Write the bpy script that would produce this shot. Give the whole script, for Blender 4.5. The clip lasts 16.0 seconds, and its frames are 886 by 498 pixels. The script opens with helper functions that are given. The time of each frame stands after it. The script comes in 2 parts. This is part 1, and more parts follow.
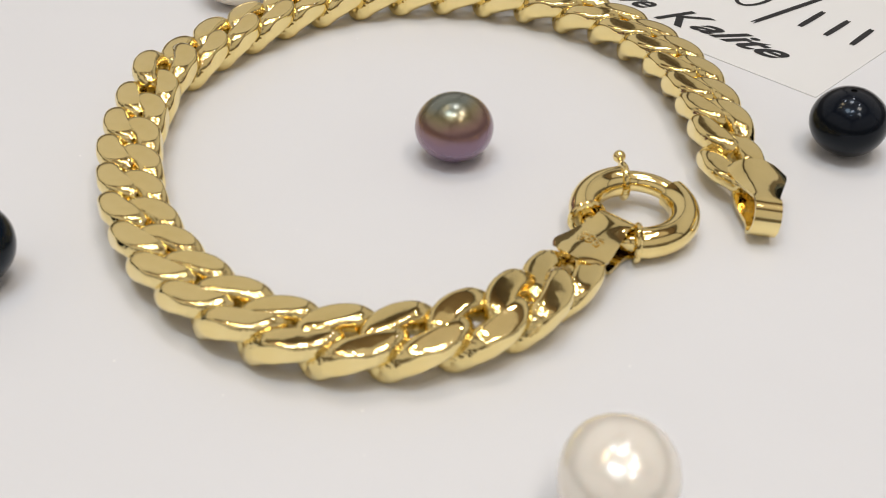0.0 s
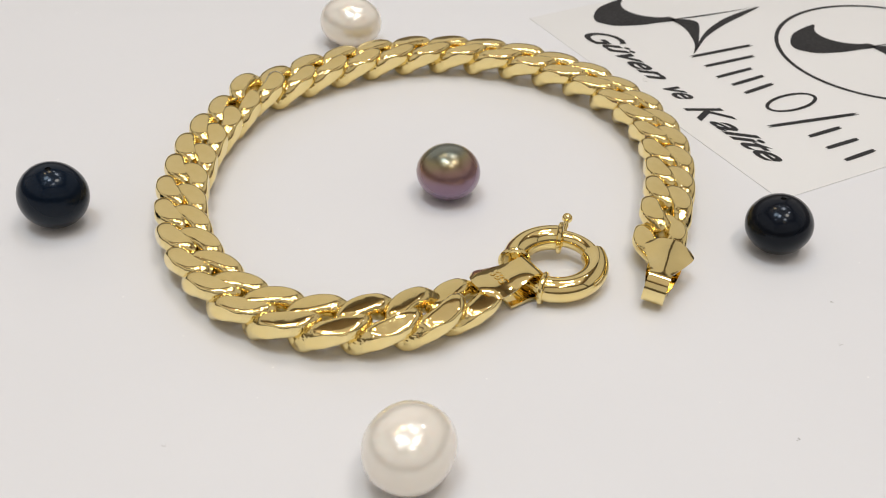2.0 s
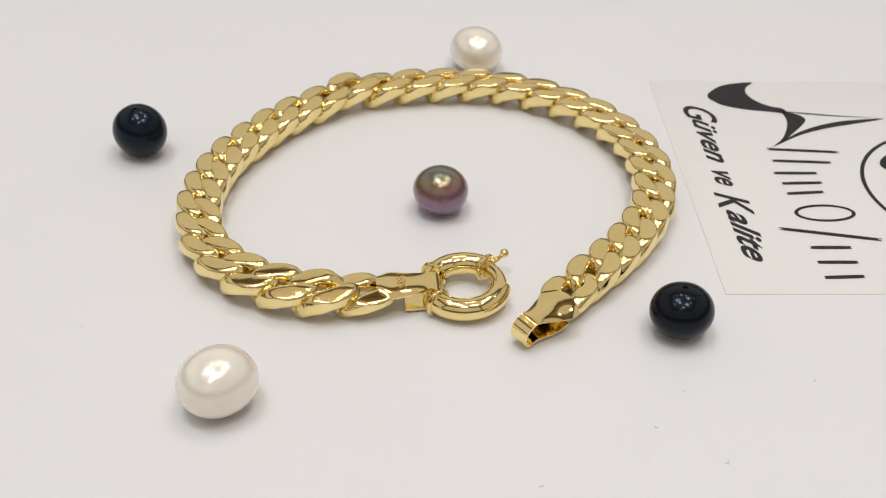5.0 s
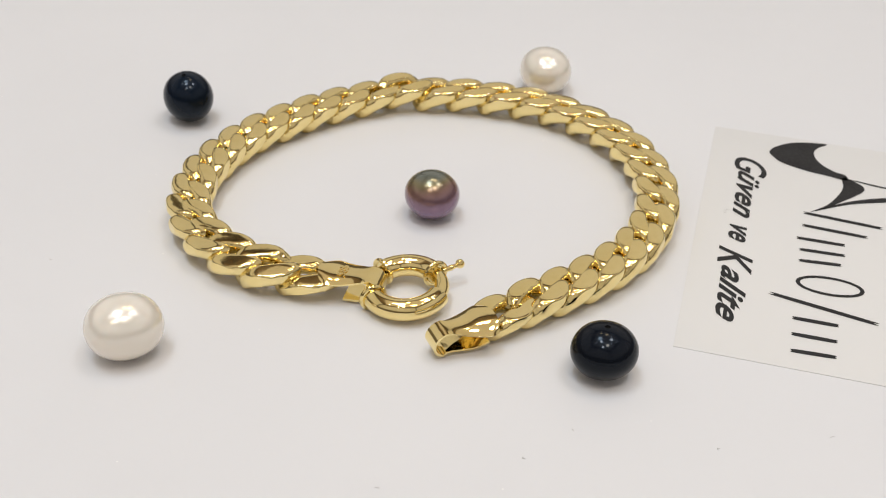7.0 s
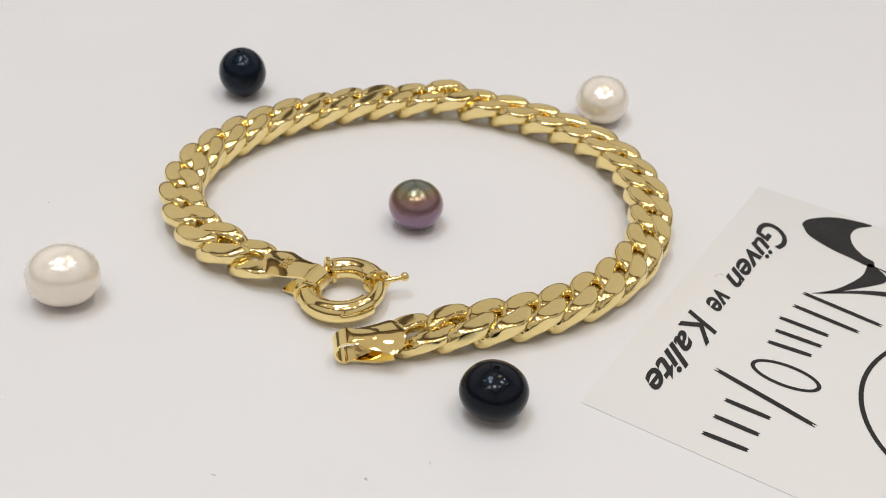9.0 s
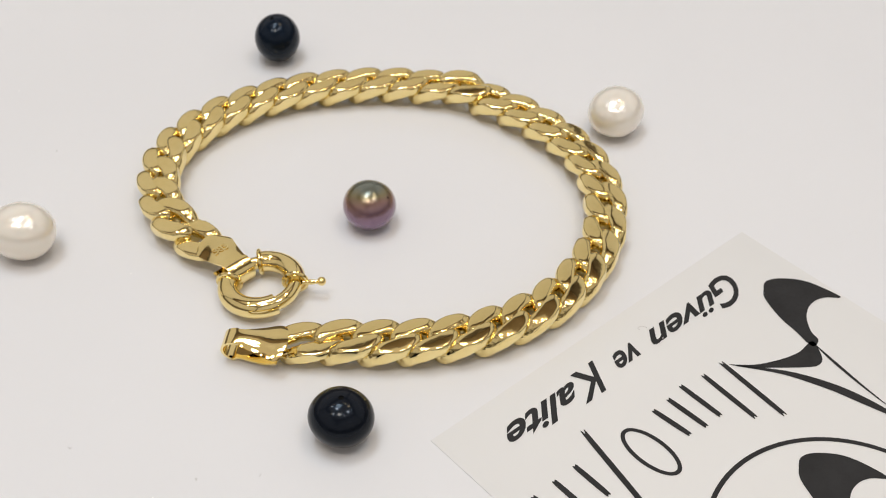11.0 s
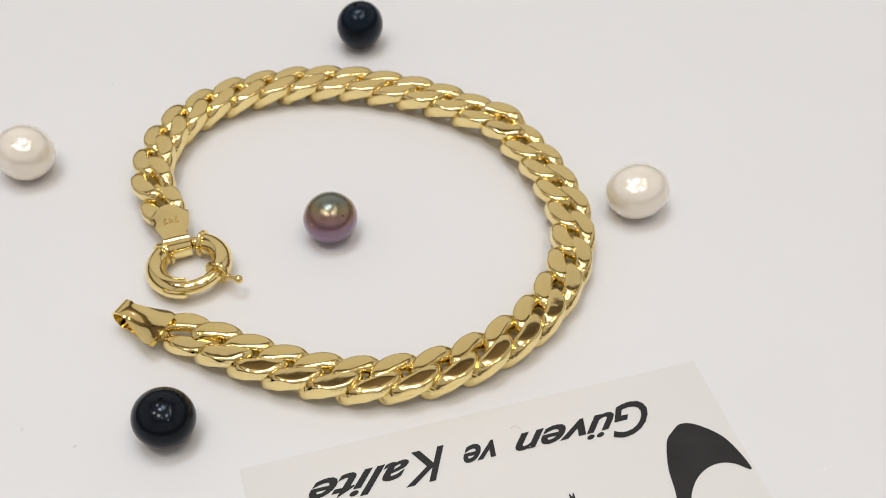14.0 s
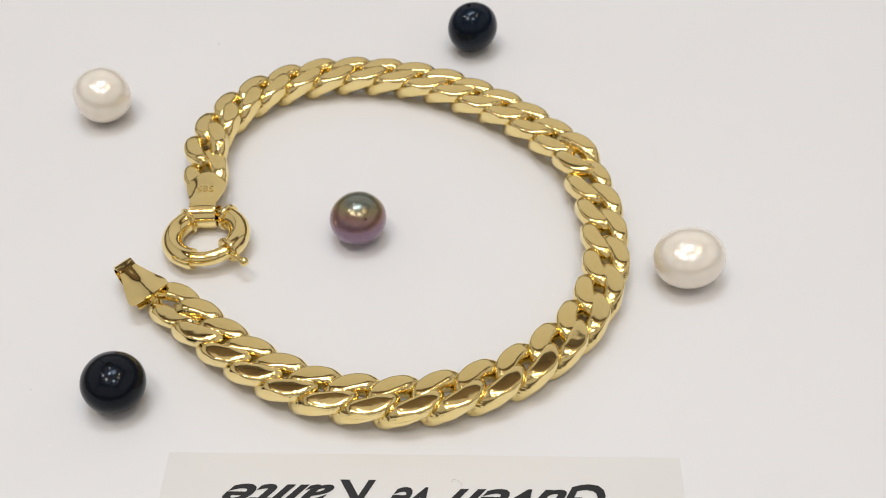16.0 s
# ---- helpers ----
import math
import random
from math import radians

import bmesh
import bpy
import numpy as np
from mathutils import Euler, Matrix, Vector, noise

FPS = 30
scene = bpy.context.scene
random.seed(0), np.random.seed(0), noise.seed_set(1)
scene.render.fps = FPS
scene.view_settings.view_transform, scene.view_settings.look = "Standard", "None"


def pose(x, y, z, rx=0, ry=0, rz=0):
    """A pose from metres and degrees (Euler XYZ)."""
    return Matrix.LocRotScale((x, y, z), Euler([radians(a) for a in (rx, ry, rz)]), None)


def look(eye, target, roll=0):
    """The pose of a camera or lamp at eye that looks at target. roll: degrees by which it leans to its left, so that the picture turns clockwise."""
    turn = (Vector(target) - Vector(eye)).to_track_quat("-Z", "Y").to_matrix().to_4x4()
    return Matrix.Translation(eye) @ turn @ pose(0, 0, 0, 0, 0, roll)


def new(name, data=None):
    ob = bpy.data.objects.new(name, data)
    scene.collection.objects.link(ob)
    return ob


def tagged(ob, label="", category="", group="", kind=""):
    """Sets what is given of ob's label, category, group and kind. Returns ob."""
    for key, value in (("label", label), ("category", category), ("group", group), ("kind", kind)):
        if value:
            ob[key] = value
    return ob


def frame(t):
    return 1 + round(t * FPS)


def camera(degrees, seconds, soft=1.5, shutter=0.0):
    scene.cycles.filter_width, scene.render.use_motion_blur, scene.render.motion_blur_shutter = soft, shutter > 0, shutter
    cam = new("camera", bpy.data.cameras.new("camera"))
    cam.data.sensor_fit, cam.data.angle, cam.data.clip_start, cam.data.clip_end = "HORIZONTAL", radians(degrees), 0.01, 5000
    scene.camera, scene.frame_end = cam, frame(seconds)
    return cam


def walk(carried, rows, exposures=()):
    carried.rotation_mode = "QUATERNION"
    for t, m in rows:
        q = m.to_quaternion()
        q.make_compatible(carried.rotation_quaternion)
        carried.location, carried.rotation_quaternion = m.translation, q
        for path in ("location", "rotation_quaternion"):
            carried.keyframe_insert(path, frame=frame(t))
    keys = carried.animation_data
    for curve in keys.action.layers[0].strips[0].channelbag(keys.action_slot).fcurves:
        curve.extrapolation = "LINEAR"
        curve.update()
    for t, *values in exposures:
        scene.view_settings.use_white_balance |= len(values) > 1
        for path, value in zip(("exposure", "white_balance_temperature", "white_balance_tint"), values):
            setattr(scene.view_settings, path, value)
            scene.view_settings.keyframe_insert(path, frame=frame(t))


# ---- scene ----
# Sizes below are in centimetres and turned into metres by CM.
CM = 0.01

# ---- camera ----
cam = camera(39.491, 16.0, 1.0)
cam.data.dof.use_dof = True
cam.data.dof.focus_distance = 0.130
cam.data.dof.aperture_fstop = 80.0
PATH = [
    (0, -0.05780, -0.07571, 0.05916, 53.846, -0.492, -36.462),
    (0.5, -0.05192, -0.08014, 0.06040, 53.669, -0.658, -32.410),
    (1, -0.04582, -0.08482, 0.06123, 53.999, -0.981, -27.863),
    (1.5, -0.04249, -0.09541, 0.06680, 54.349, -1.291, -23.689),
    (2, -0.04008, -0.10879, 0.07431, 54.828, -1.258, -19.154),
    (2.5, -0.03458, -0.12246, 0.08394, 54.477, -1.277, -14.819),
    (3, -0.02628, -0.13157, 0.08653, 55.278, -1.309, -10.125),
    (3.5, -0.01672, -0.13264, 0.08534, 55.468, -1.486, -5.936),
    (4, -0.00629, -0.13268, 0.08651, 55.057, -1.438, -1.441),
    (4.2, -0.00160, -0.13250, 0.08695, 54.721, -1.349, 0.419),
    (6.3, 0.04156, -0.12517, 0.08513, 55.293, -1.641, 18.795),
    (6.5, 0.04594, -0.12438, 0.08458, 55.670, -1.578, 20.577),
    (7, 0.05464, -0.12107, 0.08507, 55.770, -1.800, 24.808),
    (7.5, 0.06321, -0.11689, 0.08541, 55.834, -1.880, 29.193),
    (8, 0.07142, -0.11218, 0.08564, 55.733, -2.114, 33.544),
    (8.5, 0.07975, -0.10552, 0.08653, 55.419, -2.385, 37.831),
    (9, 0.08682, -0.09744, 0.08831, 54.791, -2.666, 41.942),
    (9.2, 0.08971, -0.09422, 0.08921, 54.457, -2.673, 43.688),
    (11.3, 0.10951, -0.04921, 0.10618, 47.038, -0.439, 60.599),
    (11.5, 0.10821, -0.04376, 0.10597, 46.394, -0.479, 62.054),
    (12, 0.10591, -0.03126, 0.10158, 45.362, -0.401, 66.124),
    (12.5, 0.11278, -0.02532, 0.10850, 45.154, -0.395, 70.223),
    (13, 0.11574, -0.01680, 0.11118, 45.054, -0.317, 74.447),
    (13.5, 0.12015, -0.00868, 0.11624, 45.075, -0.114, 78.742),
    (14, 0.11554, -0.00003, 0.11047, 45.398, 0.000, 82.849),
    (14.5, 0.11175, 0.00806, 0.10579, 45.685, 0.129, 87.092),
    (15, 0.11011, 0.01578, 0.10545, 45.644, 0.320, 91.527),
    (15.5, 0.10815, 0.02497, 0.10535, 45.530, 0.690, 96.254),
    (16, 0.10551, 0.03205, 0.10606, 45.315, 0.786, 100.765),
]
walk(cam, [(r[0], pose(*r[1:])) for r in PATH])

# ---- light ----
world = bpy.data.worlds.new("room_light")
world.use_nodes = True
world.node_tree.nodes["Background"].inputs["Color"].default_value = (0.9, 0.92, 1.0, 1)
world.node_tree.nodes["Background"].inputs["Strength"].default_value = 0.05
scene.world = world
scene.view_settings.exposure = -0.18


def lamp(name, place, target, radius, watts, colour):
    data = bpy.data.lights.new(name, "AREA")
    data.shape, data.size = "DISK", radius * 2
    data.energy, data.color = watts * 0.97, colour
    ob = new(name, data)
    ob.matrix_world = look(place, target)
    return ob


COOL, WHITE, WARM, AMBER = (0.86, 0.93, 1.0), (0.97, 0.98, 1.0), (1.0, 0.88, 0.74), (1.0, 0.74, 0.42)
# ceiling spots of the shop, over the counter
lamp("ceiling_spot", (-0.55, 0.05, 2.30), (0, 0, 0), 0.26, 8.2, (0.74, 0.89, 1.0))
lamp("ceiling_spot", (-0.30, -0.35, 2.35), (0, 0, 0), 0.15, 7.5, COOL)
lamp("ceiling_spot", (0.55, -0.55, 2.35), (0, 0, 0), 0.20, 9.0, WARM)
lamp("ceiling_spot", (0.62, 0.50, 2.35), (0, 0, 0), 0.16, 6.0, WHITE)
lamp("ceiling_spot", (-0.10, 0.95, 2.35), (0, 0, 0), 0.14, 3.4, AMBER)
lamp("ceiling_spot", (0.10, -1.10, 2.35), (0, 0, 0), 0.14, 4.5, WHITE)
for x, y, watts, colour in ((-0.95, -0.60, 2.4, COOL), (0.95, -0.15, 2.2, WHITE), (-0.60, 0.85, 2.2, AMBER), (0.45, 1.05, 2.2, COOL), (-0.15, -1.45, 1.8, AMBER), (1.30, 0.80, 1.8, WHITE)):
    lamp("ceiling_spot", (x, y, 2.36), (0, 0, 0), 0.035, watts * 0.9, colour)


# unseen overhead fill lamp, added to brighten the gold's edges from above
panel = bpy.data.lights.new("overhead_fill", "AREA")
panel.shape, panel.size, panel.energy, panel.color = "SQUARE", 2.7, 8.6, (1.0, 0.95, 0.88)
new("overhead_fill", panel).matrix_world = pose(0, 0, 2.57)


# unseen fill lamps added along the walls, for the gold to reflect
def wall_fill(x, y, turn, watts):
    data = bpy.data.lights.new("wall_fill", "AREA")
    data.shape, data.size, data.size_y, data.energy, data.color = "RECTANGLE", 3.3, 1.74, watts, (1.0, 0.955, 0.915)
    new("wall_fill", data).matrix_world = pose(x, y, 1.45, 90, 0, turn)


wall_fill(0, 1.74, 180, 7.9)
wall_fill(0, -1.74, 0, 6.6)
wall_fill(1.74, 0, 90, 6.6)
wall_fill(-1.74, 0, -90, 7.9)


# ---- materials ----
def material(name):
    m = bpy.data.materials.new(name)
    m.use_nodes = True
    return m, m.node_tree.nodes, m.node_tree.links, m.node_tree.nodes["Principled BSDF"]


def noise_node(nodes, links, scale, detail=4.0, rough=0.55, space="Object"):
    co = nodes.new("ShaderNodeTexCoord")
    n = nodes.new("ShaderNodeTexNoise")
    n.inputs["Scale"].default_value, n.inputs["Detail"].default_value, n.inputs["Roughness"].default_value = scale, detail, rough
    links.new(co.outputs[space], n.inputs["Vector"])
    return n


def ramp_node(nodes, links, source, stops):
    r = nodes.new("ShaderNodeValToRGB")
    while len(r.color_ramp.elements) < len(stops):
        r.color_ramp.elements.new(0.5)
    for e, (p, c) in zip(r.color_ramp.elements, stops):
        e.position, e.color = p, (*c, 1)
    links.new(source, r.inputs["Fac"])
    return r


def bump_node(nodes, links, source, shader, strength, distance):
    b = nodes.new("ShaderNodeBump")
    b.inputs["Strength"].default_value, b.inputs["Distance"].default_value = strength, distance
    links.new(source, b.inputs["Height"])
    links.new(b.outputs["Normal"], shader.inputs["Normal"])
    return b


def gold(name, rough=0.055, tone=1.0, wave=0.20, grain=330.0):
    """Polished yellow gold: faint unevenness of the polish and hairline scratches."""
    m, nodes, links, p = material(name)
    n = noise_node(nodes, links, 260.0, 3.0)
    c = ramp_node(nodes, links, n.outputs["Fac"], [(0.25, (0.93 * tone, 0.735 * tone, 0.31 * tone)), (0.75, (0.99 * tone, 0.825 * tone, 0.41 * tone))])
    links.new(c.outputs["Color"], p.inputs["Base Color"])
    p.inputs["Metallic"].default_value = 1.0
    r = ramp_node(nodes, links, noise_node(nodes, links, 900.0, 5.0).outputs["Fac"], [(0.35, (rough * 0.6,) * 3), (0.7, (rough * 1.6,) * 3)])
    links.new(r.outputs["Color"], p.inputs["Roughness"])
    bump_node(nodes, links, noise_node(nodes, links, grain, 2.0).outputs["Fac"], p, wave, 0.0002)
    return m


GOLD = gold("polished_gold")
GOLD_STAMP = gold("stamped_gold", 0.3, 0.95)
GOLD_CAST = gold("cast_gold", 0.09, 0.95, 0.75, 1150.0)


def plain(name, colour, rough, spec=0.5, coat=0.0, vary=0.06, scale=60.0, bump=0.0):
    m, nodes, links, p = material(name)
    n = noise_node(nodes, links, scale, 6.0)
    lo, hi = [c * (1 - vary) for c in colour], [min(1, c * (1 + vary)) for c in colour]
    links.new(ramp_node(nodes, links, n.outputs["Fac"], [(0.3, lo), (0.7, hi)]).outputs["Color"], p.inputs["Base Color"])
    r = ramp_node(nodes, links, noise_node(nodes, links, scale * 7, 4.0).outputs["Fac"], [(0.3, (rough * 0.85,) * 3), (0.7, (min(1, rough * 1.15),) * 3)])
    links.new(r.outputs["Color"], p.inputs["Roughness"])
    p.inputs["Specular IOR Level"].default_value = spec
    p.inputs["Coat Weight"].default_value, p.inputs["Coat Roughness"].default_value = coat, 0.05
    if bump:
        bump_node(nodes, links, noise_node(nodes, links, scale * 25, 3.0).outputs["Fac"], p, bump, 0.0002)
    return m


TABLE = plain("white_table_laminate", (0.765, 0.770, 0.800), 0.40, 0.65, 0.0, 0.012, 25.0, 0.05)
nodes, links = TABLE.node_tree.nodes, TABLE.node_tree.links
# sparkling glints of the tabletop, painted as white points in the base colour
cells = nodes.new("ShaderNodeTexVoronoi")
cells.inputs["Scale"].default_value = 260.0
links.new(nodes.new("ShaderNodeTexCoord").outputs["Object"], cells.inputs["Vector"])
glint = ramp_node(nodes, links, cells.outputs["Distance"], [(0.015, (1, 1, 1)), (0.03, (0, 0, 0))])
blend = nodes.new("ShaderNodeMix")
blend.data_type = "RGBA"
shader = nodes["Principled BSDF"]
links.new(glint.outputs["Color"], blend.inputs[0])
links.new(shader.inputs["Base Color"].links[0].from_socket, blend.inputs[6])
blend.inputs[7].default_value = (0.95, 0.95, 0.95, 1)
links.new(blend.outputs[2], shader.inputs["Base Color"])
CARD = plain("frosted_plastic_film", (0.76, 0.757, 0.757), 0.48, 0.45, 0.0, 0.006, 15.0)
INK = plain("black_print", (0.022, 0.022, 0.024), 0.5, 0.25, 0.0, 0.2, 300.0)
WALL = plain("painted_wall", (0.24, 0.21, 0.175), 0.8, 0.3, 0.0, 0.03, 3.0)
CEILING = plain("warm_ceiling", (0.46, 0.35, 0.25), 0.8, 0.3, 0.0, 0.02, 3.0)
FLOOR = plain("brown_floor", (0.20, 0.15, 0.11), 0.5, 0.4, 0.0, 0.15, 5.0)
DUST = plain("grey_lint", (0.45, 0.44, 0.43), 0.9, 0.2, 0.0, 0.2, 900.0)


def pearl_material(name, low, middle, high, rough, metal, coat, spec=0.5, sub=0.0, sheen=0.1, cloud=0.16, lean=0.0, relief=0.12):
    """Nacre: colours that change from the base to the crown, a clouded lustre and a clear top coat."""
    m, nodes, links, p = material(name)
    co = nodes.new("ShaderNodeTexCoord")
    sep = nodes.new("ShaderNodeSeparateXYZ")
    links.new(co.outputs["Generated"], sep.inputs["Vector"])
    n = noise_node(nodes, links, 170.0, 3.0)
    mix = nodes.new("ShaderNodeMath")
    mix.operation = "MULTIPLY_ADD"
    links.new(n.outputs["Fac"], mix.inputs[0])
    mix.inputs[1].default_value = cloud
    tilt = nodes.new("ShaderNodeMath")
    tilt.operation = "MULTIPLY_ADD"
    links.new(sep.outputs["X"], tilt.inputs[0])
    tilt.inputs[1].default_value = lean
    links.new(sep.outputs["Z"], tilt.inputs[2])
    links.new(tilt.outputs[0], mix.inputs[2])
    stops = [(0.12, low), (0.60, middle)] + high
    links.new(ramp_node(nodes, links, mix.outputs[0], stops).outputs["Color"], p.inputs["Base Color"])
    p.inputs["Roughness"].default_value, p.inputs["Metallic"].default_value = rough, metal
    p.inputs["Specular IOR Level"].default_value = spec
    p.inputs["Coat Weight"].default_value, p.inputs["Coat Roughness"].default_value = coat, sheen
    if sub:
        p.inputs["Subsurface Weight"].default_value = sub
        p.inputs["Subsurface Radius"].default_value = (0.004, 0.003, 0.0025)
        p.inputs["Subsurface Scale"].default_value = 0.3
    bump_node(nodes, links, noise_node(nodes, links, 330.0, 3.0).outputs["Fac"], p, relief, 0.0003)
    return m


# the white nacre gets paler and less yellow towards the crown
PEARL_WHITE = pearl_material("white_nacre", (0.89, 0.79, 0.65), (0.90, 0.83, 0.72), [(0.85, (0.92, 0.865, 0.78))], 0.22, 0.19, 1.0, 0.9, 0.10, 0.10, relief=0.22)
PEARL_PURPLE = pearl_material("mauve_nacre", (0.22, 0.13, 0.235), (0.25, 0.155, 0.215), [(0.80, (0.29, 0.17, 0.145)), (0.92, (0.25, 0.21, 0.11)), (1.0, (0.18, 0.20, 0.17))], 0.23, 0.6, 0.6, cloud=0.30, lean=-0.20, sheen=0.11)
PEARL_BLACK = pearl_material("black_nacre", (0.007, 0.007, 0.008), (0.004, 0.005, 0.007), [(0.9, (0.005, 0.007, 0.012))], 0.18, 0.0, 0.20, 0.14, sheen=0.035)
PEARL_BLUE = pearl_material("midnight_blue_nacre", (0.006, 0.010, 0.015), (0.004, 0.007, 0.013), [(0.9, (0.004, 0.009, 0.019))], 0.19, 0.02, 0.20, 0.15, sheen=0.035)
for mat in (PEARL_BLACK, PEARL_BLUE):
    mat.node_tree.nodes["Principled BSDF"].inputs["Specular Tint"].default_value = (0.62, 0.78, 1.0, 1)
# shade inside the drill holes, put into a near-black colour
HOLE = plain("drill_hole_shade", (0.004, 0.004, 0.004), 0.8, 0.1)


# ---- mesh helpers ----
def mesh_of(name, bm, mat, smooth=True, angle=28):
    for face in bm.faces:
        face.smooth = smooth
    if smooth:
        bm.normal_update()
        for e in bm.edges:
            if len(e.link_faces) == 2 and e.calc_face_angle(0) > radians(angle):
                e.smooth = False
    me = bpy.data.meshes.new(name)
    bm.to_mesh(me)
    bm.free()
    me.materials.append(mat)
    return me


def part(name, bm, mat, parent=None, label="", m=None, smooth=True, angle=28):
    data = bm if isinstance(bm, bpy.types.Mesh) else mesh_of(name, bm, mat, smooth, angle)
    ob = new(name, data)
    if parent is not None:
        ob.parent = parent
    if m is not None:
        ob.matrix_basis = m
    if label:
        ob["label"] = label
    return ob


def box(size, bevel=0.0, segments=2):
    bm = bmesh.new()
    bmesh.ops.create_cube(bm, size=1.0)
    bmesh.ops.scale(bm, vec=size, verts=bm.verts)
    if bevel:
        bmesh.ops.bevel(bm, geom=bm.edges[:], offset=bevel, segments=segments, affect="EDGES", profile=0.5)
    return bm


def tube(points, radii, closed=False, sides=24, caps=True):
    """A tube round a line of points, with a radius for each."""
    bm = bmesh.new()
    rings, n = [], len(points)
    for i, p in enumerate(points):
        a = points[(i - 1) % n] if closed or i else points[0]
        b = points[(i + 1) % n] if closed or i < n - 1 else points[-1]
        d = (Vector(b) - Vector(a)).normalized()
        side = d.cross(Vector((0, 0, 1)))
        if side.length < 0.01:
            side = d.cross(Vector((0, 1, 0)))
        side.normalize()
        up = side.cross(d)
        rings.append([bm.verts.new(Vector(p) + radii[i] * (math.cos(t) * side + math.sin(t) * up)) for t in (2 * math.pi * k / sides for k in range(sides))])
    for i in range(n if closed else n - 1):
        a, b = rings[i], rings[(i + 1) % n]
        for k in range(sides):
            bm.faces.new((a[k], a[(k + 1) % sides], b[(k + 1) % sides], b[k]))
    if caps and not closed:
        bm.faces.new(rings[0][::-1])
        bm.faces.new(rings[-1])
    bmesh.ops.recalc_face_normals(bm, faces=bm.faces)
    return bm


# ---- the room ----
def slab(name, size, place, mat, kind="structure"):
    ob = part(name, box(size), mat, smooth=False)
    ob.location = place
    return tagged(ob, kind=kind)


slab("floor", (3.7, 3.7, 0.1), (0, 0, -0.95), FLOOR)
slab("ceiling", (3.7, 3.7, 0.1), (0, 0, 2.65), CEILING)
slab("wall_north", (3.7, 0.1, 3.5), (0, 1.80, 0.85), WALL)
slab("wall_south", (3.7, 0.1, 3.5), (0, -1.80, 0.85), WALL)
slab("wall_east", (0.1, 3.5, 3.5), (1.80, 0, 0.85), WALL)
slab("wall_west", (0.1, 3.5, 3.5), (-1.80, 0, 0.85), WALL)

# ---- the counter ----
counter = tagged(new("display_counter"), "white smooth laminate jewellery counter with a bare top", "counter")
part("countertop", box((1.7, 1.3, 0.03), 0.003), TABLE, counter, m=pose(0, 0, -0.015), angle=50)
part("body", box((1.6, 1.2, 0.866), 0.004), WALL, counter, m=pose(0, 0, -0.465), angle=50)


# ---- bracelet: the line on which the chain lies ----
CX, CY = -0.105, 0.245
# the outer face of each link: its angle round the loop's centre and its distance from it
LOBES = [(-44.4, 2.81), (-35, 2.765), (-25.7, 2.765), (-16.4, 2.805), (-7.2, 2.86), (2, 2.92), (11.2, 2.97), (20.5, 3.01), (29.9, 3.035), (39.3, 3.05),
         (48.7, 3.06), (58.1, 3.05), (67.5, 3.035), (77, 2.995), (86.6, 2.935), (96.2, 2.865), (106.1, 2.83), (116.1, 2.81), (126.5, 2.83), (136.8, 2.78),
         (146.7, 2.77), (156.3, 2.785), (165.7, 2.82), (174.7, 2.895), (183.5, 2.965), (192, 3.045), (200.5, 3.12), (209.1, 3.18), (217.6, 3.215), (226.4, 3.18),
         (235.3, 3.085), (244.4, 2.94), (253.5, 2.745), (262.8, 2.505)]
# links that lean outwards, towards the stamped end
LEAN = {18: -7.0, 28: 2.0, 29: 4.0, 30: 7.0, 31: 10.0, 32: 11.0, 33: 7.0}
HALF = 0.190


def eased(v, limit, ease, slope):
    """v cut off at limit, with a rounded edge and a slight crown beyond it."""
    d = v - limit
    if d < -ease:
        return v
    if d > ease:
        return limit + slope * (d - ease) + ease * slope
    u = (d + ease) / (2 * ease)
    return limit - ease + 2 * ease * (u - 0.5 * (1 - slope) * u * u)


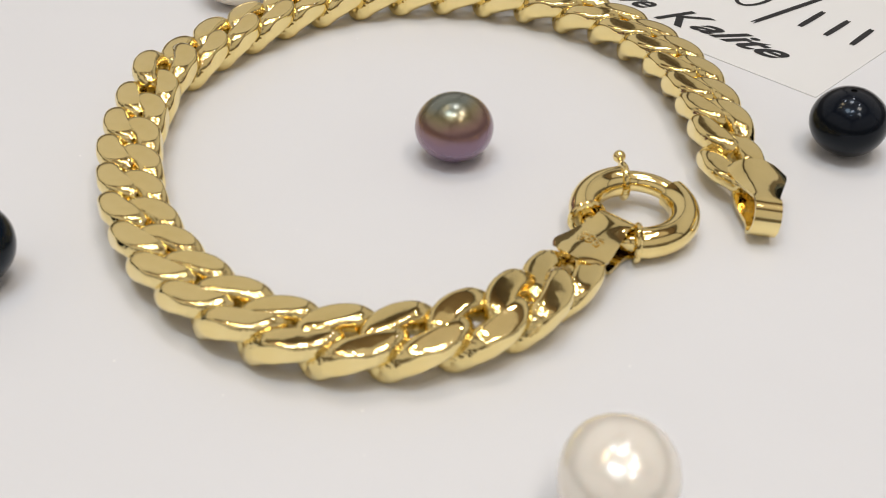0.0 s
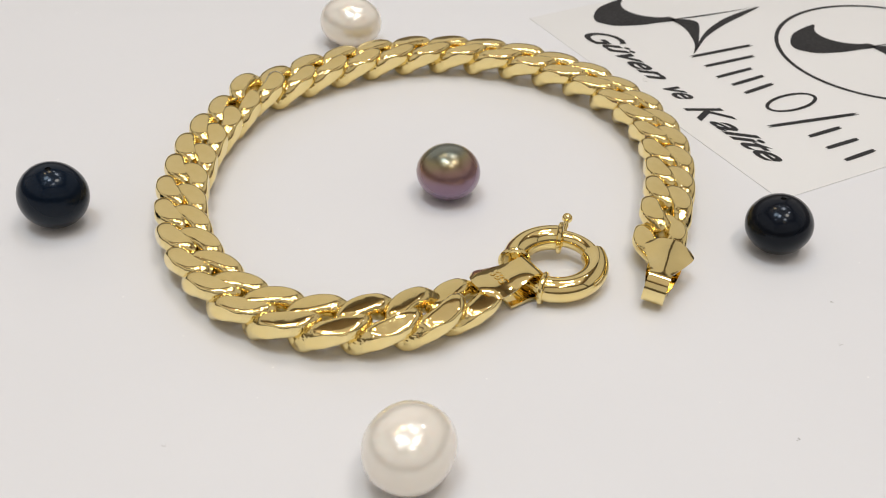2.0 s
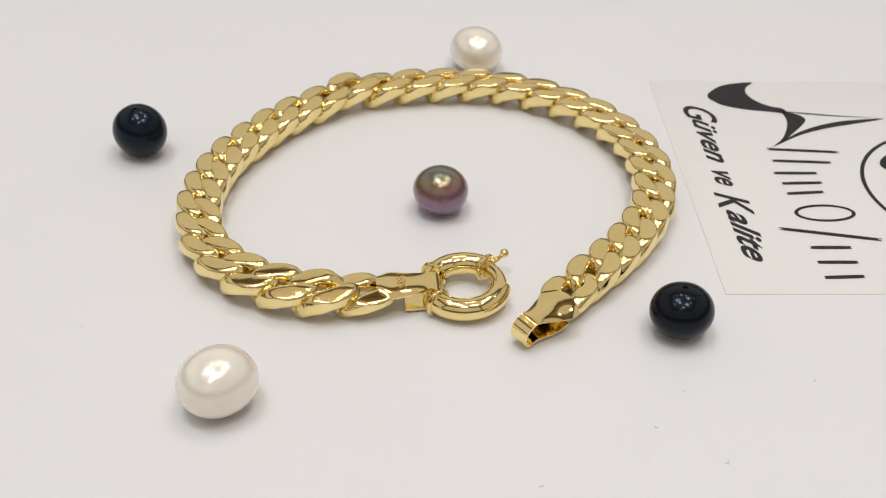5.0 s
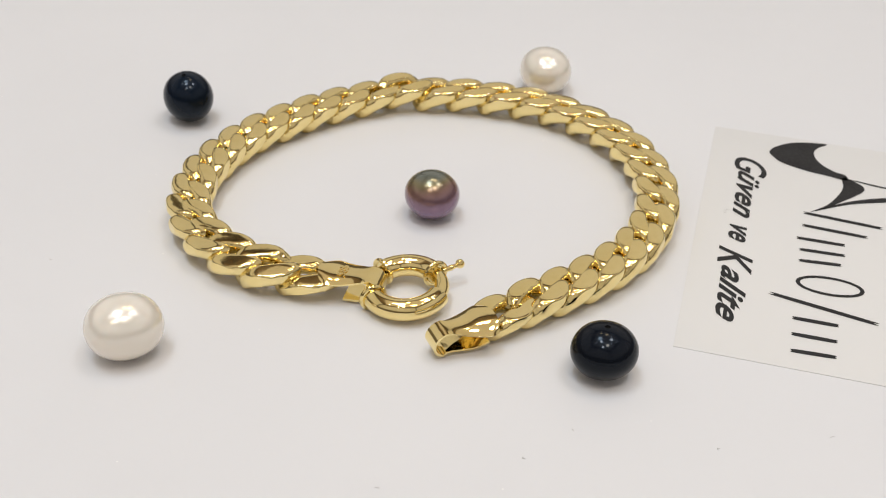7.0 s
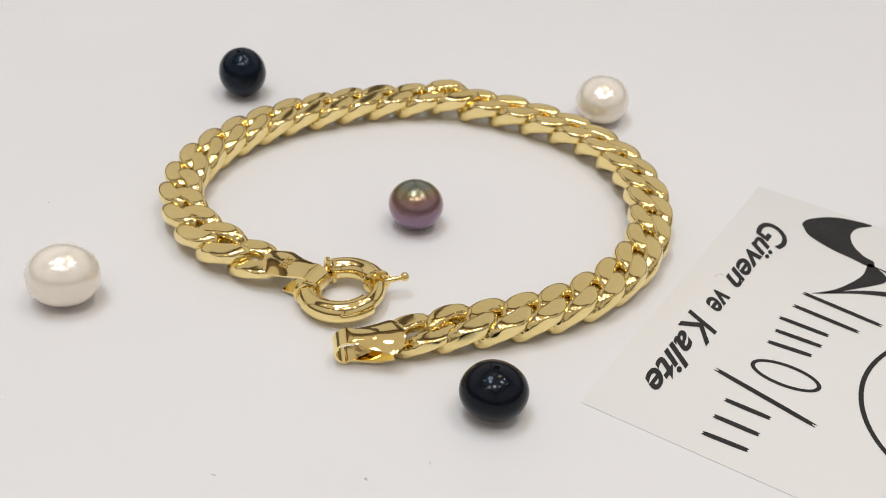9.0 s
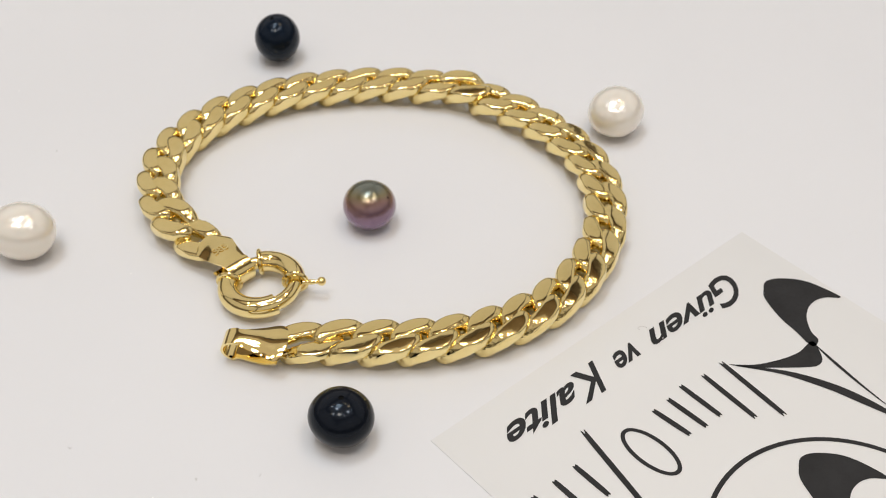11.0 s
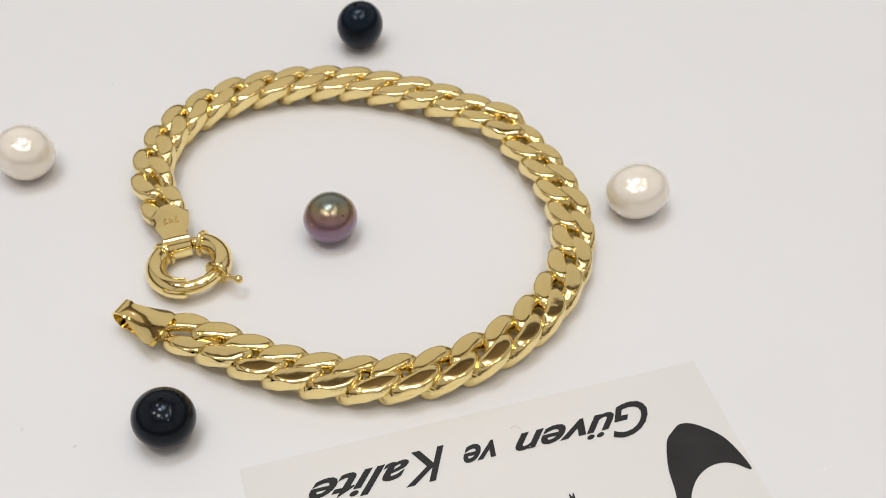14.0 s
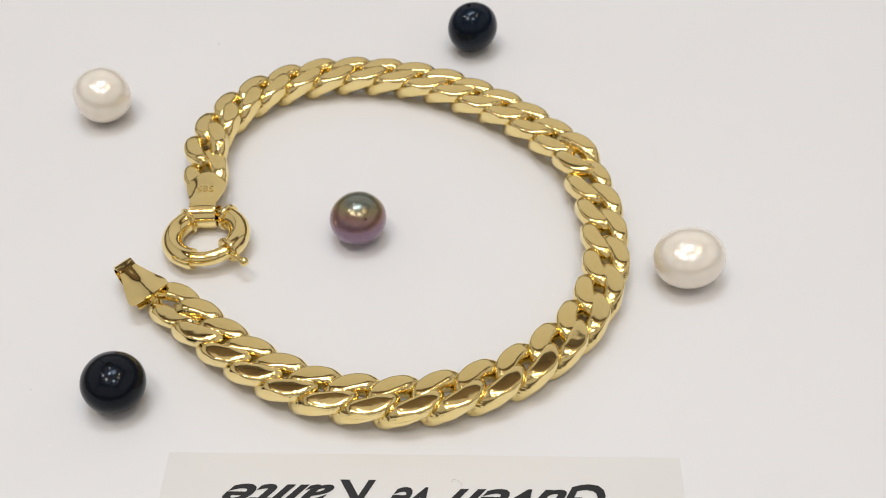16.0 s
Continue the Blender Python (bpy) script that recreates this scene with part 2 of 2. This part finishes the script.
def link_mesh():
    """One curb link: an oval ring of thick wire, twisted along the chain, filed flat above, below and at its outer sides."""
    bm = bmesh.new()
    n, sides = 168, 52
    half_ring = [(-0.335, -0.025, 0.034), (-0.285, 0.055, 0.095), (-0.150, 0.138, 0.108), (0.000, 0.174, 0.086), (0.140, 0.160, 0.010), (0.265, 0.106, -0.088)]
    knots = [Vector(p) for p in half_ring] + [Vector((-x, -y, z)) for x, y, z in half_ring]
    line = []
    for i in range(n):
        s, t = divmod(i * len(knots) / n, 1.0)
        p0, p1, p2, p3 = (knots[(int(s) + k) % len(knots)] for k in (-1, 0, 1, 2))
        line.append(0.5 * (2 * p1 + (p2 - p0) * t + (2 * p0 - 5 * p1 + 4 * p2 - p3) * t * t + (3 * p1 - p0 - 3 * p2 + p3) * t**3))
    rings, cut = [], set()
    for i, p in enumerate(line):
        d = (line[(i + 2) % n] - line[i - 2]).normalized()
        side = d.cross(Vector((0, 0, 1))).normalized()
        up = side.cross(d)
        thin = max(0.0, min(1.0, (abs(p.x) - 0.22) / 0.13))
        tail = max(0.0, min(1.0, (math.copysign(p.x, p.x * p.y) - 0.04) / 0.24))
        ring = []
        for k in range(sides):
            a = 2 * math.pi * k / sides
            c, q = (math.copysign(abs(f) ** 0.93, f) for f in (math.cos(a), math.sin(a)))
            wide = 0.124 * (1 - 0.25 * thin) * (1 - 0.32 * tail)
            v = p + wide * c * side + (0.126 - 0.02 * thin - 0.022 * tail) * q * up
            limit = HALF - 0.06 * max(0.0, abs(v.y) - 0.06)
            filed = v.z > limit or v.z < -HALF
            v.z = eased(v.z, limit, 0.028, 0.06)
            v.z = -eased(-v.z, HALF, 0.006, 0.02)
            edge = 0.284 - 0.42 * max(0.0, -v.z - 0.02) - 0.08 * max(0.0, v.z)
            filed = filed or abs(v.y) > edge - 0.03
            v.y = math.copysign(eased(abs(v.y), edge, 0.010, 0.12), v.y)
            ring.append(bm.verts.new(v * CM))
            if filed:
                cut.add(ring[-1])
        rings.append(ring)
    for i in range(n):
        a, b = rings[i], rings[(i + 1) % n]
        for k in range(sides):
            face = bm.faces.new((a[k], b[k], b[(k + 1) % sides], a[(k + 1) % sides]))
            face.material_index = 0 if all(v in cut for v in face.verts) else 1
    bmesh.ops.recalc_face_normals(bm, faces=bm.faces)
    me = mesh_of("link", bm, GOLD, True, 60)
    me.materials.append(GOLD_CAST)
    return me


bracelet = tagged(new("bracelet"), "polished yellow gold curb chain bracelet lying open in a loop", "bracelet")
LINK = link_mesh()
OUTER_FACE = Vector((0.125, -0.145, 0)) * CM
ends = [Vector((CX + r * math.cos(radians(t)), CY + r * math.sin(radians(t)), 0)) * CM for t, r in LOBES]
corners = [LINK.vertices[k].co for k in range(0, len(LINK.vertices), 7)]
rng = random.Random(4)
for k, p in enumerate(ends):
    d = ends[min(k + 1, len(ends) - 1)] - ends[max(k - 1, 0)]
    yaw = math.degrees(math.atan2(d.y, d.x))
    at = p - pose(0, 0, 0, 0, 0, yaw) @ OUTER_FACE
    turn = pose(0, 0, 0, LEAN.get(k, 0.0) + rng.uniform(-1.5, 1.5), rng.uniform(-1.2, 1.2), yaw + rng.uniform(-1.5, 1.5))
    low = min((turn @ c).z for c in corners)
    rise = 0.05 * CM if k == 18 else 0.0
    flat = 0.78 if k in (0, len(ends) - 1) else 1.0
    part("link", LINK, GOLD, bracelet, m=Matrix.Translation((at.x, at.y, rise - low * flat)) @ turn @ Matrix.Diagonal((1, 1, flat, 1)))


def end_tab(wide, narrow, length, height, label, bulge=0.06, dome=0.10, low_from=0.08, rear=0.9):
    """A folded strip of gold: a ridged plate above, a rounded fold at the tip and a narrower plate below. x runs to the tip."""
    bm = bmesh.new()
    rows, r = [], height / 2
    steps = [(x, height, 0) for x in np.linspace(0, length - r, 14)]
    steps += [(length - r + r * math.sin(f), r + r * math.cos(f), 1) for f in np.linspace(0.2, math.pi - 0.2, 12)]
    steps += [(x, 0.032, 2) for x in np.linspace(length - r, low_from, 8)]
    for x, z, where in steps:
        t = min(1, max(0, x / (length - r)))
        corner = rear + (1 - rear) * math.sin(math.pi / 2 * min(1, t / 0.25))
        w = (wide + (narrow - wide) * min(1, max(0, t - 0.10) / 0.80)) * (corner if where == 0 else 1.0) * (0.60 + 0.38 * t if where == 2 else 1.0)
        row = []
        for k in range(17):
            q = k / 8 - 1
            v = Vector((x, q * w / 2, z))
            if where == 0:
                v.x -= bulge * (1 - q * q) * (1 - t)
                v.z -= dome * abs(q) ** 2.2 * (1 - t) ** 0.6 + 0.015 * math.sin(math.pi * t) ** 2
            elif where == 2:
                v.z += 0.09 * max(0.0, 1 - t / 0.55) ** 2
            row.append(bm.verts.new(v * CM))
        rows.append(row)
    for a, b in zip(rows, rows[1:]):
        for k in range(len(a) - 1):
            bm.faces.new((a[k], a[k + 1], b[k + 1], b[k]))
    bmesh.ops.recalc_face_normals(bm, faces=bm.faces)
    bmesh.ops.solidify(bm, geom=bm.faces[:], thickness=0.028 * CM)
    bmesh.ops.recalc_face_normals(bm, faces=bm.faces)
    return part("end_tab", bm, GOLD, bracelet, label, angle=30)


def aim(a, b, z=0.0, roll=0.0):
    """A pose at a whose x axis points to b on the table."""
    return pose(a[0] * CM, a[1] * CM, z * CM, roll, 0, math.degrees(math.atan2(b[1] - a[1], b[0] - a[0])))


eye_tab = end_tab(0.54, 0.22, 0.72, 0.34, "plain folded gold end tab", bulge=0.06, dome=0.07, low_from=0.06, rear=0.88)
eye_tab.matrix_basis = aim((1.635, -2.029), (1.195, -2.569), 0.035, -7.0)
stamp_tab = end_tab(0.54, 0.32, 0.71, 0.34, "folded gold end tab stamped with a fineness mark", bulge=0.07, dome=0.06, low_from=0.26, rear=0.74)
stamp_tab.matrix_basis = aim((-0.395, -2.055), (0.27, -1.91))


def letters(name, text, size, mat, depth=0.0, shear=0.0, weight=0.0):
    """Words in the built-in font as a mesh, from the origin along x, and their width."""
    cu = bpy.data.curves.new(name, "FONT")
    cu.body, cu.size, cu.extrude, cu.shear, cu.offset = text, size, depth, shear, weight
    cu.resolution_u = 4
    ob = bpy.data.objects.new(name, cu)
    scene.collection.objects.link(ob)
    me = bpy.data.meshes.new_from_object(ob.evaluated_get(bpy.context.evaluated_depsgraph_get()))
    bpy.data.objects.remove(ob)
    bpy.data.curves.remove(cu)
    me.materials.clear()
    me.materials.append(mat)
    xs = [v.co.x for v in me.vertices]
    for v in me.vertices:
        v.co.x -= min(xs)
    return me, max(xs) - min(xs)


mark, mark_width = letters("fineness_mark", "585", 0.15 * CM, GOLD_STAMP, 0.0015 * CM)
part("fineness_mark", mark, GOLD_STAMP, stamp_tab, "stamped number 585", m=pose(0.27 * CM, -mark_width / 2, 0.333 * CM, 0, 0, 90))

# ---- spring ring clasp ----
RING = (0.515, -1.785)
RING_R, RING_TUBE = 0.41, 0.13
clasp = part("spring_ring", tube([Vector((RING_R * math.cos(radians(a)), RING_R * math.sin(radians(a)), 0)) * CM for a in np.linspace(58, 158, 30)],
                                 [RING_TUBE * CM] * 30), GOLD, bracelet, "round gold spring ring clasp", m=pose(RING[0] * CM, RING[1] * CM, 0.185 * CM, 4, -2, 0))


def arc(a0, a1, radius, thick, n=24):
    return tube([Vector((radius * math.cos(radians(a)), radius * math.sin(radians(a)), 0)) * CM for a in np.linspace(a0, a1, n)], [thick * CM] * n)


part("ring_half", arc(229, 358, RING_R, RING_TUBE, 40), GOLD, clasp)
part("slider", arc(-10, 62, RING_R, 0.088), GOLD, clasp, "thin sliding bolt")
part("hinge_bar", arc(150, 236, RING_R - 0.01, 0.080), GOLD, clasp)


def collar(angle, major, minor):
    a = radians(angle)
    n = 36
    bm = tube([Vector((major * math.cos(t), 0, major * math.sin(t))) * CM for t in (2 * math.pi * k / n for k in range(n))], [minor * CM] * n, True, 12)
    return part("collar", bm, GOLD, clasp, m=pose(RING_R * math.cos(a) * CM, RING_R * math.sin(a) * CM, 0, 0, 0, angle))


for angle in (60, 157, 230):
    collar(angle, 0.138, 0.030)
a = radians(57)
stem = [Vector((r * math.cos(a), r * math.sin(a), 0.01)) * CM for r in (0.50, 0.58, 0.60, 0.66, 0.72)]
part("stem", tube(stem, [0.030 * CM, 0.030 * CM, 0.036 * CM, 0.026 * CM, 0.026 * CM], sides=14), GOLD, clasp)
knob = bmesh.new()
bmesh.ops.create_uvsphere(knob, u_segments=20, v_segments=12, radius=0.056 * CM)
part("knob", knob, GOLD, clasp, "small gold ball", m=pose(0.735 * math.cos(a) * CM, 0.735 * math.sin(a) * CM, 0.015 * CM))


# ---- pearls ----
def pearl(label, place, width, height, mat, boxy=2.0, hole=None, group="loose pearls", squash=1.0, turn=0, bore=0.085):
    """A drilled or plain button pearl that stands on the table; hole: the way in which its drill hole looks."""
    pole = Vector(hole or (0, 0, 1)).normalized()
    q = Vector((0, 0, 1)).rotation_difference(pole)
    bm = bmesh.new()
    seg, rows = 56, []
    drill = bore if hole else 0.0
    angles = ([0.0] if not hole else []) + [drill + (math.pi - drill) * (k / 36) for k in range(0 if hole else 1, 36)]
    for f in angles:
        ring = []
        for s in range(seg if f > 0 else 1):
            t = 2 * math.pi * s / seg
            d = q @ Vector((math.sin(f) * math.cos(t), math.sin(f) * math.sin(t), math.cos(f)))
            k = (abs(d.x) ** boxy + abs(d.y) ** boxy + abs(d.z) ** boxy) ** (-1 / boxy) if boxy != 2.0 else 1.0
            wob = 1 + 0.012 * noise.noise(d * 1.3 + Vector(place + (0,)))
            ring.append(bm.verts.new(Vector((d.x * width / 2, d.y * width / 2 * squash, d.z * height / 2)) * k * wob * CM))
        rows.append(ring)
    end = bm.verts.new(q @ Vector((0, 0, -1)) * CM * 0.5)
    end.co = Vector(((q @ Vector((0, 0, -1))).x * width, (q @ Vector((0, 0, -1))).y * width, (q @ Vector((0, 0, -1))).z * height)) * 0.5 * CM
    for a, b in zip(rows, rows[1:]):
        for s in range(seg):
            if len(a) == 1:
                bm.faces.new((a[0], b[s], b[(s + 1) % seg]))
            else:
                bm.faces.new((a[s], b[s], b[(s + 1) % seg], a[(s + 1) % seg]))
    for s in range(seg):
        bm.faces.new((rows[-1][s], end, rows[-1][(s + 1) % seg]))
    bmesh.ops.recalc_face_normals(bm, faces=bm.faces)
    low = min(v.co.z for v in bm.verts)
    ob = part("pearl", bm, mat, m=pose(place[0] * CM, place[1] * CM, -low, 0, 0, turn), angle=60)
    tagged(ob, label, "pearl", group)
    if hole:
        mouth = q @ Vector((0, 0, math.cos(drill)))
        top = Vector((mouth.x * width / 2, mouth.y * width / 2 * squash, mouth.z * height / 2))
        inner = top - pole * 0.14
        r = width / 2 * math.sin(drill)
        # capped black plug just below the mouth stands for the hole's shade
        part("drill_hole", tube([(top - pole * 0.012) * CM, inner * CM], [r * 1.02 * CM, r * 0.9 * CM], sides=24), HOLE, ob, "drill hole with its shade painted as a black plug")
    return ob


pearl("mauve drilled pearl with green and orange overtones inside the bracelet loop", (0.0, 0.0), 0.707, 0.614, PEARL_PURPLE, squash=0.97, turn=-23, hole=(0.37, 0.66, 0.65), bore=0.036)
pearl("midnight blue nearly round drilled pearl standing on the white counter", (-4.146, 0.702), 0.754, 0.718, PEARL_BLUE, hole=(0.06, -0.16, 1), squash=0.905, turn=-26)
pearl("black drilled button pearl beside the plain end tab", (2.962, -1.993), 0.732, 0.609, PEARL_BLACK, hole=(0.02, 0.04, 1), squash=0.955, turn=31)
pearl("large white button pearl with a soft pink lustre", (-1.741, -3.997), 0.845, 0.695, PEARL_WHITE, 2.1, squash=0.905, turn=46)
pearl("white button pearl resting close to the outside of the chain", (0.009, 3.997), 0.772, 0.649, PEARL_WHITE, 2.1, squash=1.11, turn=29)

# ---- printed card ----
CARD_AT = (2.655, 4.06)
CARD_TURN = math.degrees(math.atan2(-5.265, 0.875))
CARD_W, CARD_H, CARD_T = 5.34, 8.5, 0.009
bm = box((CARD_W * CM, CARD_H * CM, CARD_T * CM), 0.003 * CM)
card = new("printed_card")
card.matrix_basis = pose(CARD_AT[0] * CM, CARD_AT[1] * CM, 0, 0, 0, CARD_TURN)
tagged(card, "frosted white plastic card with black print lying on the counter", "card")
part("sheet", bm, CARD, card, m=pose(CARD_W / 2 * CM, CARD_H / 2 * CM, CARD_T / 2 * CM), angle=40)
INK_Z = (CARD_T + 0.004) * CM


def flat_shape(name, outline, parent, label="", shift=(0, 0)):
    """A flat printed shape from a smooth closed outline."""
    n, pts = len(outline), []
    for i in range(n):
        p0, p1, p2, p3 = (Vector(outline[(i + k) % n]) for k in (-1, 0, 1, 2))
        for s in range(5):
            t = s / 5
            pts.append(0.5 * (2 * p1 + (p2 - p0) * t + (2 * p0 - 5 * p1 + 4 * p2 - p3) * t * t + (3 * p1 - p0 - 3 * p2 + p3) * t**3))
    bm = bmesh.new()
    face = bm.faces.new([bm.verts.new(((p.x + shift[0]) * CM, (p.y + shift[1]) * CM, 0)) for p in pts])
    face.normal_update()
    if face.normal.z < 0:
        face.normal_flip()
    bmesh.ops.triangulate(bm, faces=[face])
    return part(name, bm, INK, parent, label, m=pose(0, 0, INK_Z), smooth=False)


def bar(name, a, b, width, parent):
    d = (Vector(b) - Vector(a))
    s = Vector((-d.y, d.x)).normalized() * width / 2
    a, b = Vector(a), Vector(b)
    e = d.normalized() * width * 0.4
    return flat_shape(name, [a - s, a - e, a + s, b + s, b + e, b - s], parent)


def oval(name, centre, rx, ry, width, lean, parent, n=64):
    bm = bmesh.new()
    rings = []
    for k in range(2):
        rings.append([bm.verts.new(Vector((centre[0] + (rx - k * width) * math.cos(t) + lean * (ry - k * width) * math.sin(t), centre[1] + (ry - k * width) * math.sin(t), 0)) * CM)
                      for t in (2 * math.pi * i / n for i in range(n))])
    for i in range(n):
        bm.faces.new((rings[0][i], rings[0][(i + 1) % n], rings[1][(i + 1) % n], rings[1][i]))
    return part(name, bm, INK, parent, m=pose(0, 0, INK_Z), smooth=False)


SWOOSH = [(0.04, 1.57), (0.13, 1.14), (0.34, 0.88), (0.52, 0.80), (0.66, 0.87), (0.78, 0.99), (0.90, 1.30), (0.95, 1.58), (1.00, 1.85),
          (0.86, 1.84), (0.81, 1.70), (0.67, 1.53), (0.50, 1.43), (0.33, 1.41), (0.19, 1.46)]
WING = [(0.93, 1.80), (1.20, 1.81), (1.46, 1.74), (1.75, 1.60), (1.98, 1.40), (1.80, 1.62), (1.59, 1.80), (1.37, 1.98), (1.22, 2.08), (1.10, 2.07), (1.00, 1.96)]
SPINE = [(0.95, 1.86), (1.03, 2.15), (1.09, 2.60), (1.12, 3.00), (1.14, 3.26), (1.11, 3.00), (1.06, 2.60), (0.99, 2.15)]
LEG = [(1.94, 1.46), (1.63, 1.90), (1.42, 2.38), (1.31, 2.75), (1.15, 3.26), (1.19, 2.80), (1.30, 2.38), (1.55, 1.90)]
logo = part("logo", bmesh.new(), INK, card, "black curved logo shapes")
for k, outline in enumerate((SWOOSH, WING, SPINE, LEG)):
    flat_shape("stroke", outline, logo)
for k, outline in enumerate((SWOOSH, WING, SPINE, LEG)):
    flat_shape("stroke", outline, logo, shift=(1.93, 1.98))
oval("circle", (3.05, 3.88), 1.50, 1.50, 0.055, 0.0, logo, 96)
brand = part("brand_bars", bmesh.new(), INK, card, "row of thin black printed bars")
for a, b in (((2.03, 1.38), (2.10, 2.24)), ((2.34, 1.36), (2.38, 2.06)), ((2.66, 1.29), (2.66, 1.80)), ((2.92, 1.33), (2.90, 1.80)), ((3.17, 1.33), (3.13, 1.76)),
             ((4.00, 1.06), (4.22, 2.14)), ((4.40, 1.30), (4.40, 1.74)), ((4.71, 1.30), (4.71, 1.73)), ((5.02, 1.30), (5.00, 1.72))):
    bar("bar", a, b, 0.062, brand)
oval("loop", (3.63, 1.67), 0.20, 0.40, 0.050, -0.02, brand)


def slogan_word(text, big, left, right, base, tall):
    """A slanted word: a larger first letter, if any, and the rest fitted between left and right."""
    bm = bmesh.new()
    at = left
    if big:
        me, width = letters("slogan_word", text[0], tall * CM, INK, 0.0, 0.5, 0.007 * CM)
        me.transform(pose(left * CM, (base - 0.07) * CM, 0))
        bm.from_mesh(me)
        at, text = left + width / CM - 0.12, text[1:]
    me, width = letters("slogan_word", text, 0.44 * CM, INK, 0.0, 0.6, 0.010 * CM)
    me.transform(pose(at * CM, base * CM, 0) @ Matrix.Diagonal(((right - at) * CM / width, 1, 1, 1)))
    bm.from_mesh(me)
    part("slogan_word", bm, INK, card, "black slanted printed word", m=pose(0, 0, INK_Z), smooth=False)


slogan_word("G\u00fcven", True, 0.80, 2.40, 0.43, 0.62)
slogan_word("ve", False, 2.60, 2.99, 0.42, 0.5)
slogan_word("Kalite", True, 3.14, 4.70, 0.40, 0.60)

# ---- lint on the counter ----
for x, y, size, angle in ((-3.6, -3.0, 0.05, 20), (1.6, -4.6, 0.06, 70), (2.7, -3.6, 0.05, 130), (3.4, -4.0, 0.07, 40), (4.4, -2.6, 0.05, 100), (5.4, -1.9, 0.06, 10), (3.0, -3.0, 0.04, 0)):
    pts = [Vector((0.7 * size * (k / 5 - 0.5), 0.3 * size * math.sin(k * 1.1 + angle), 0.006)) * CM for k in range(6)]
    ob = part("lint", tube(pts, [0.0022 * CM] * 6, sides=6), DUST, m=pose(x * CM, y * CM, 0, 0, 0, angle))
    tagged(ob, "tiny grey fibre of lint on the counter", "lint", "lint on the counter")
curl = [Vector((0.036 * math.cos(0.85 * k) - 0.013 * k, 0.03 * math.sin(0.85 * k), 0.003 + 0.002 * k)) * CM for k in range(7)]
fibre = part("lint", tube(curl, [0.0014 * CM] * 7, sides=6), DUST, m=pose(3.39 * CM, 1.865 * CM, (CARD_T + 0.001) * CM, 0, 0, 60))
tagged(fibre, "thin curled grey fibre lying on the printed card", "lint", "lint on the counter")
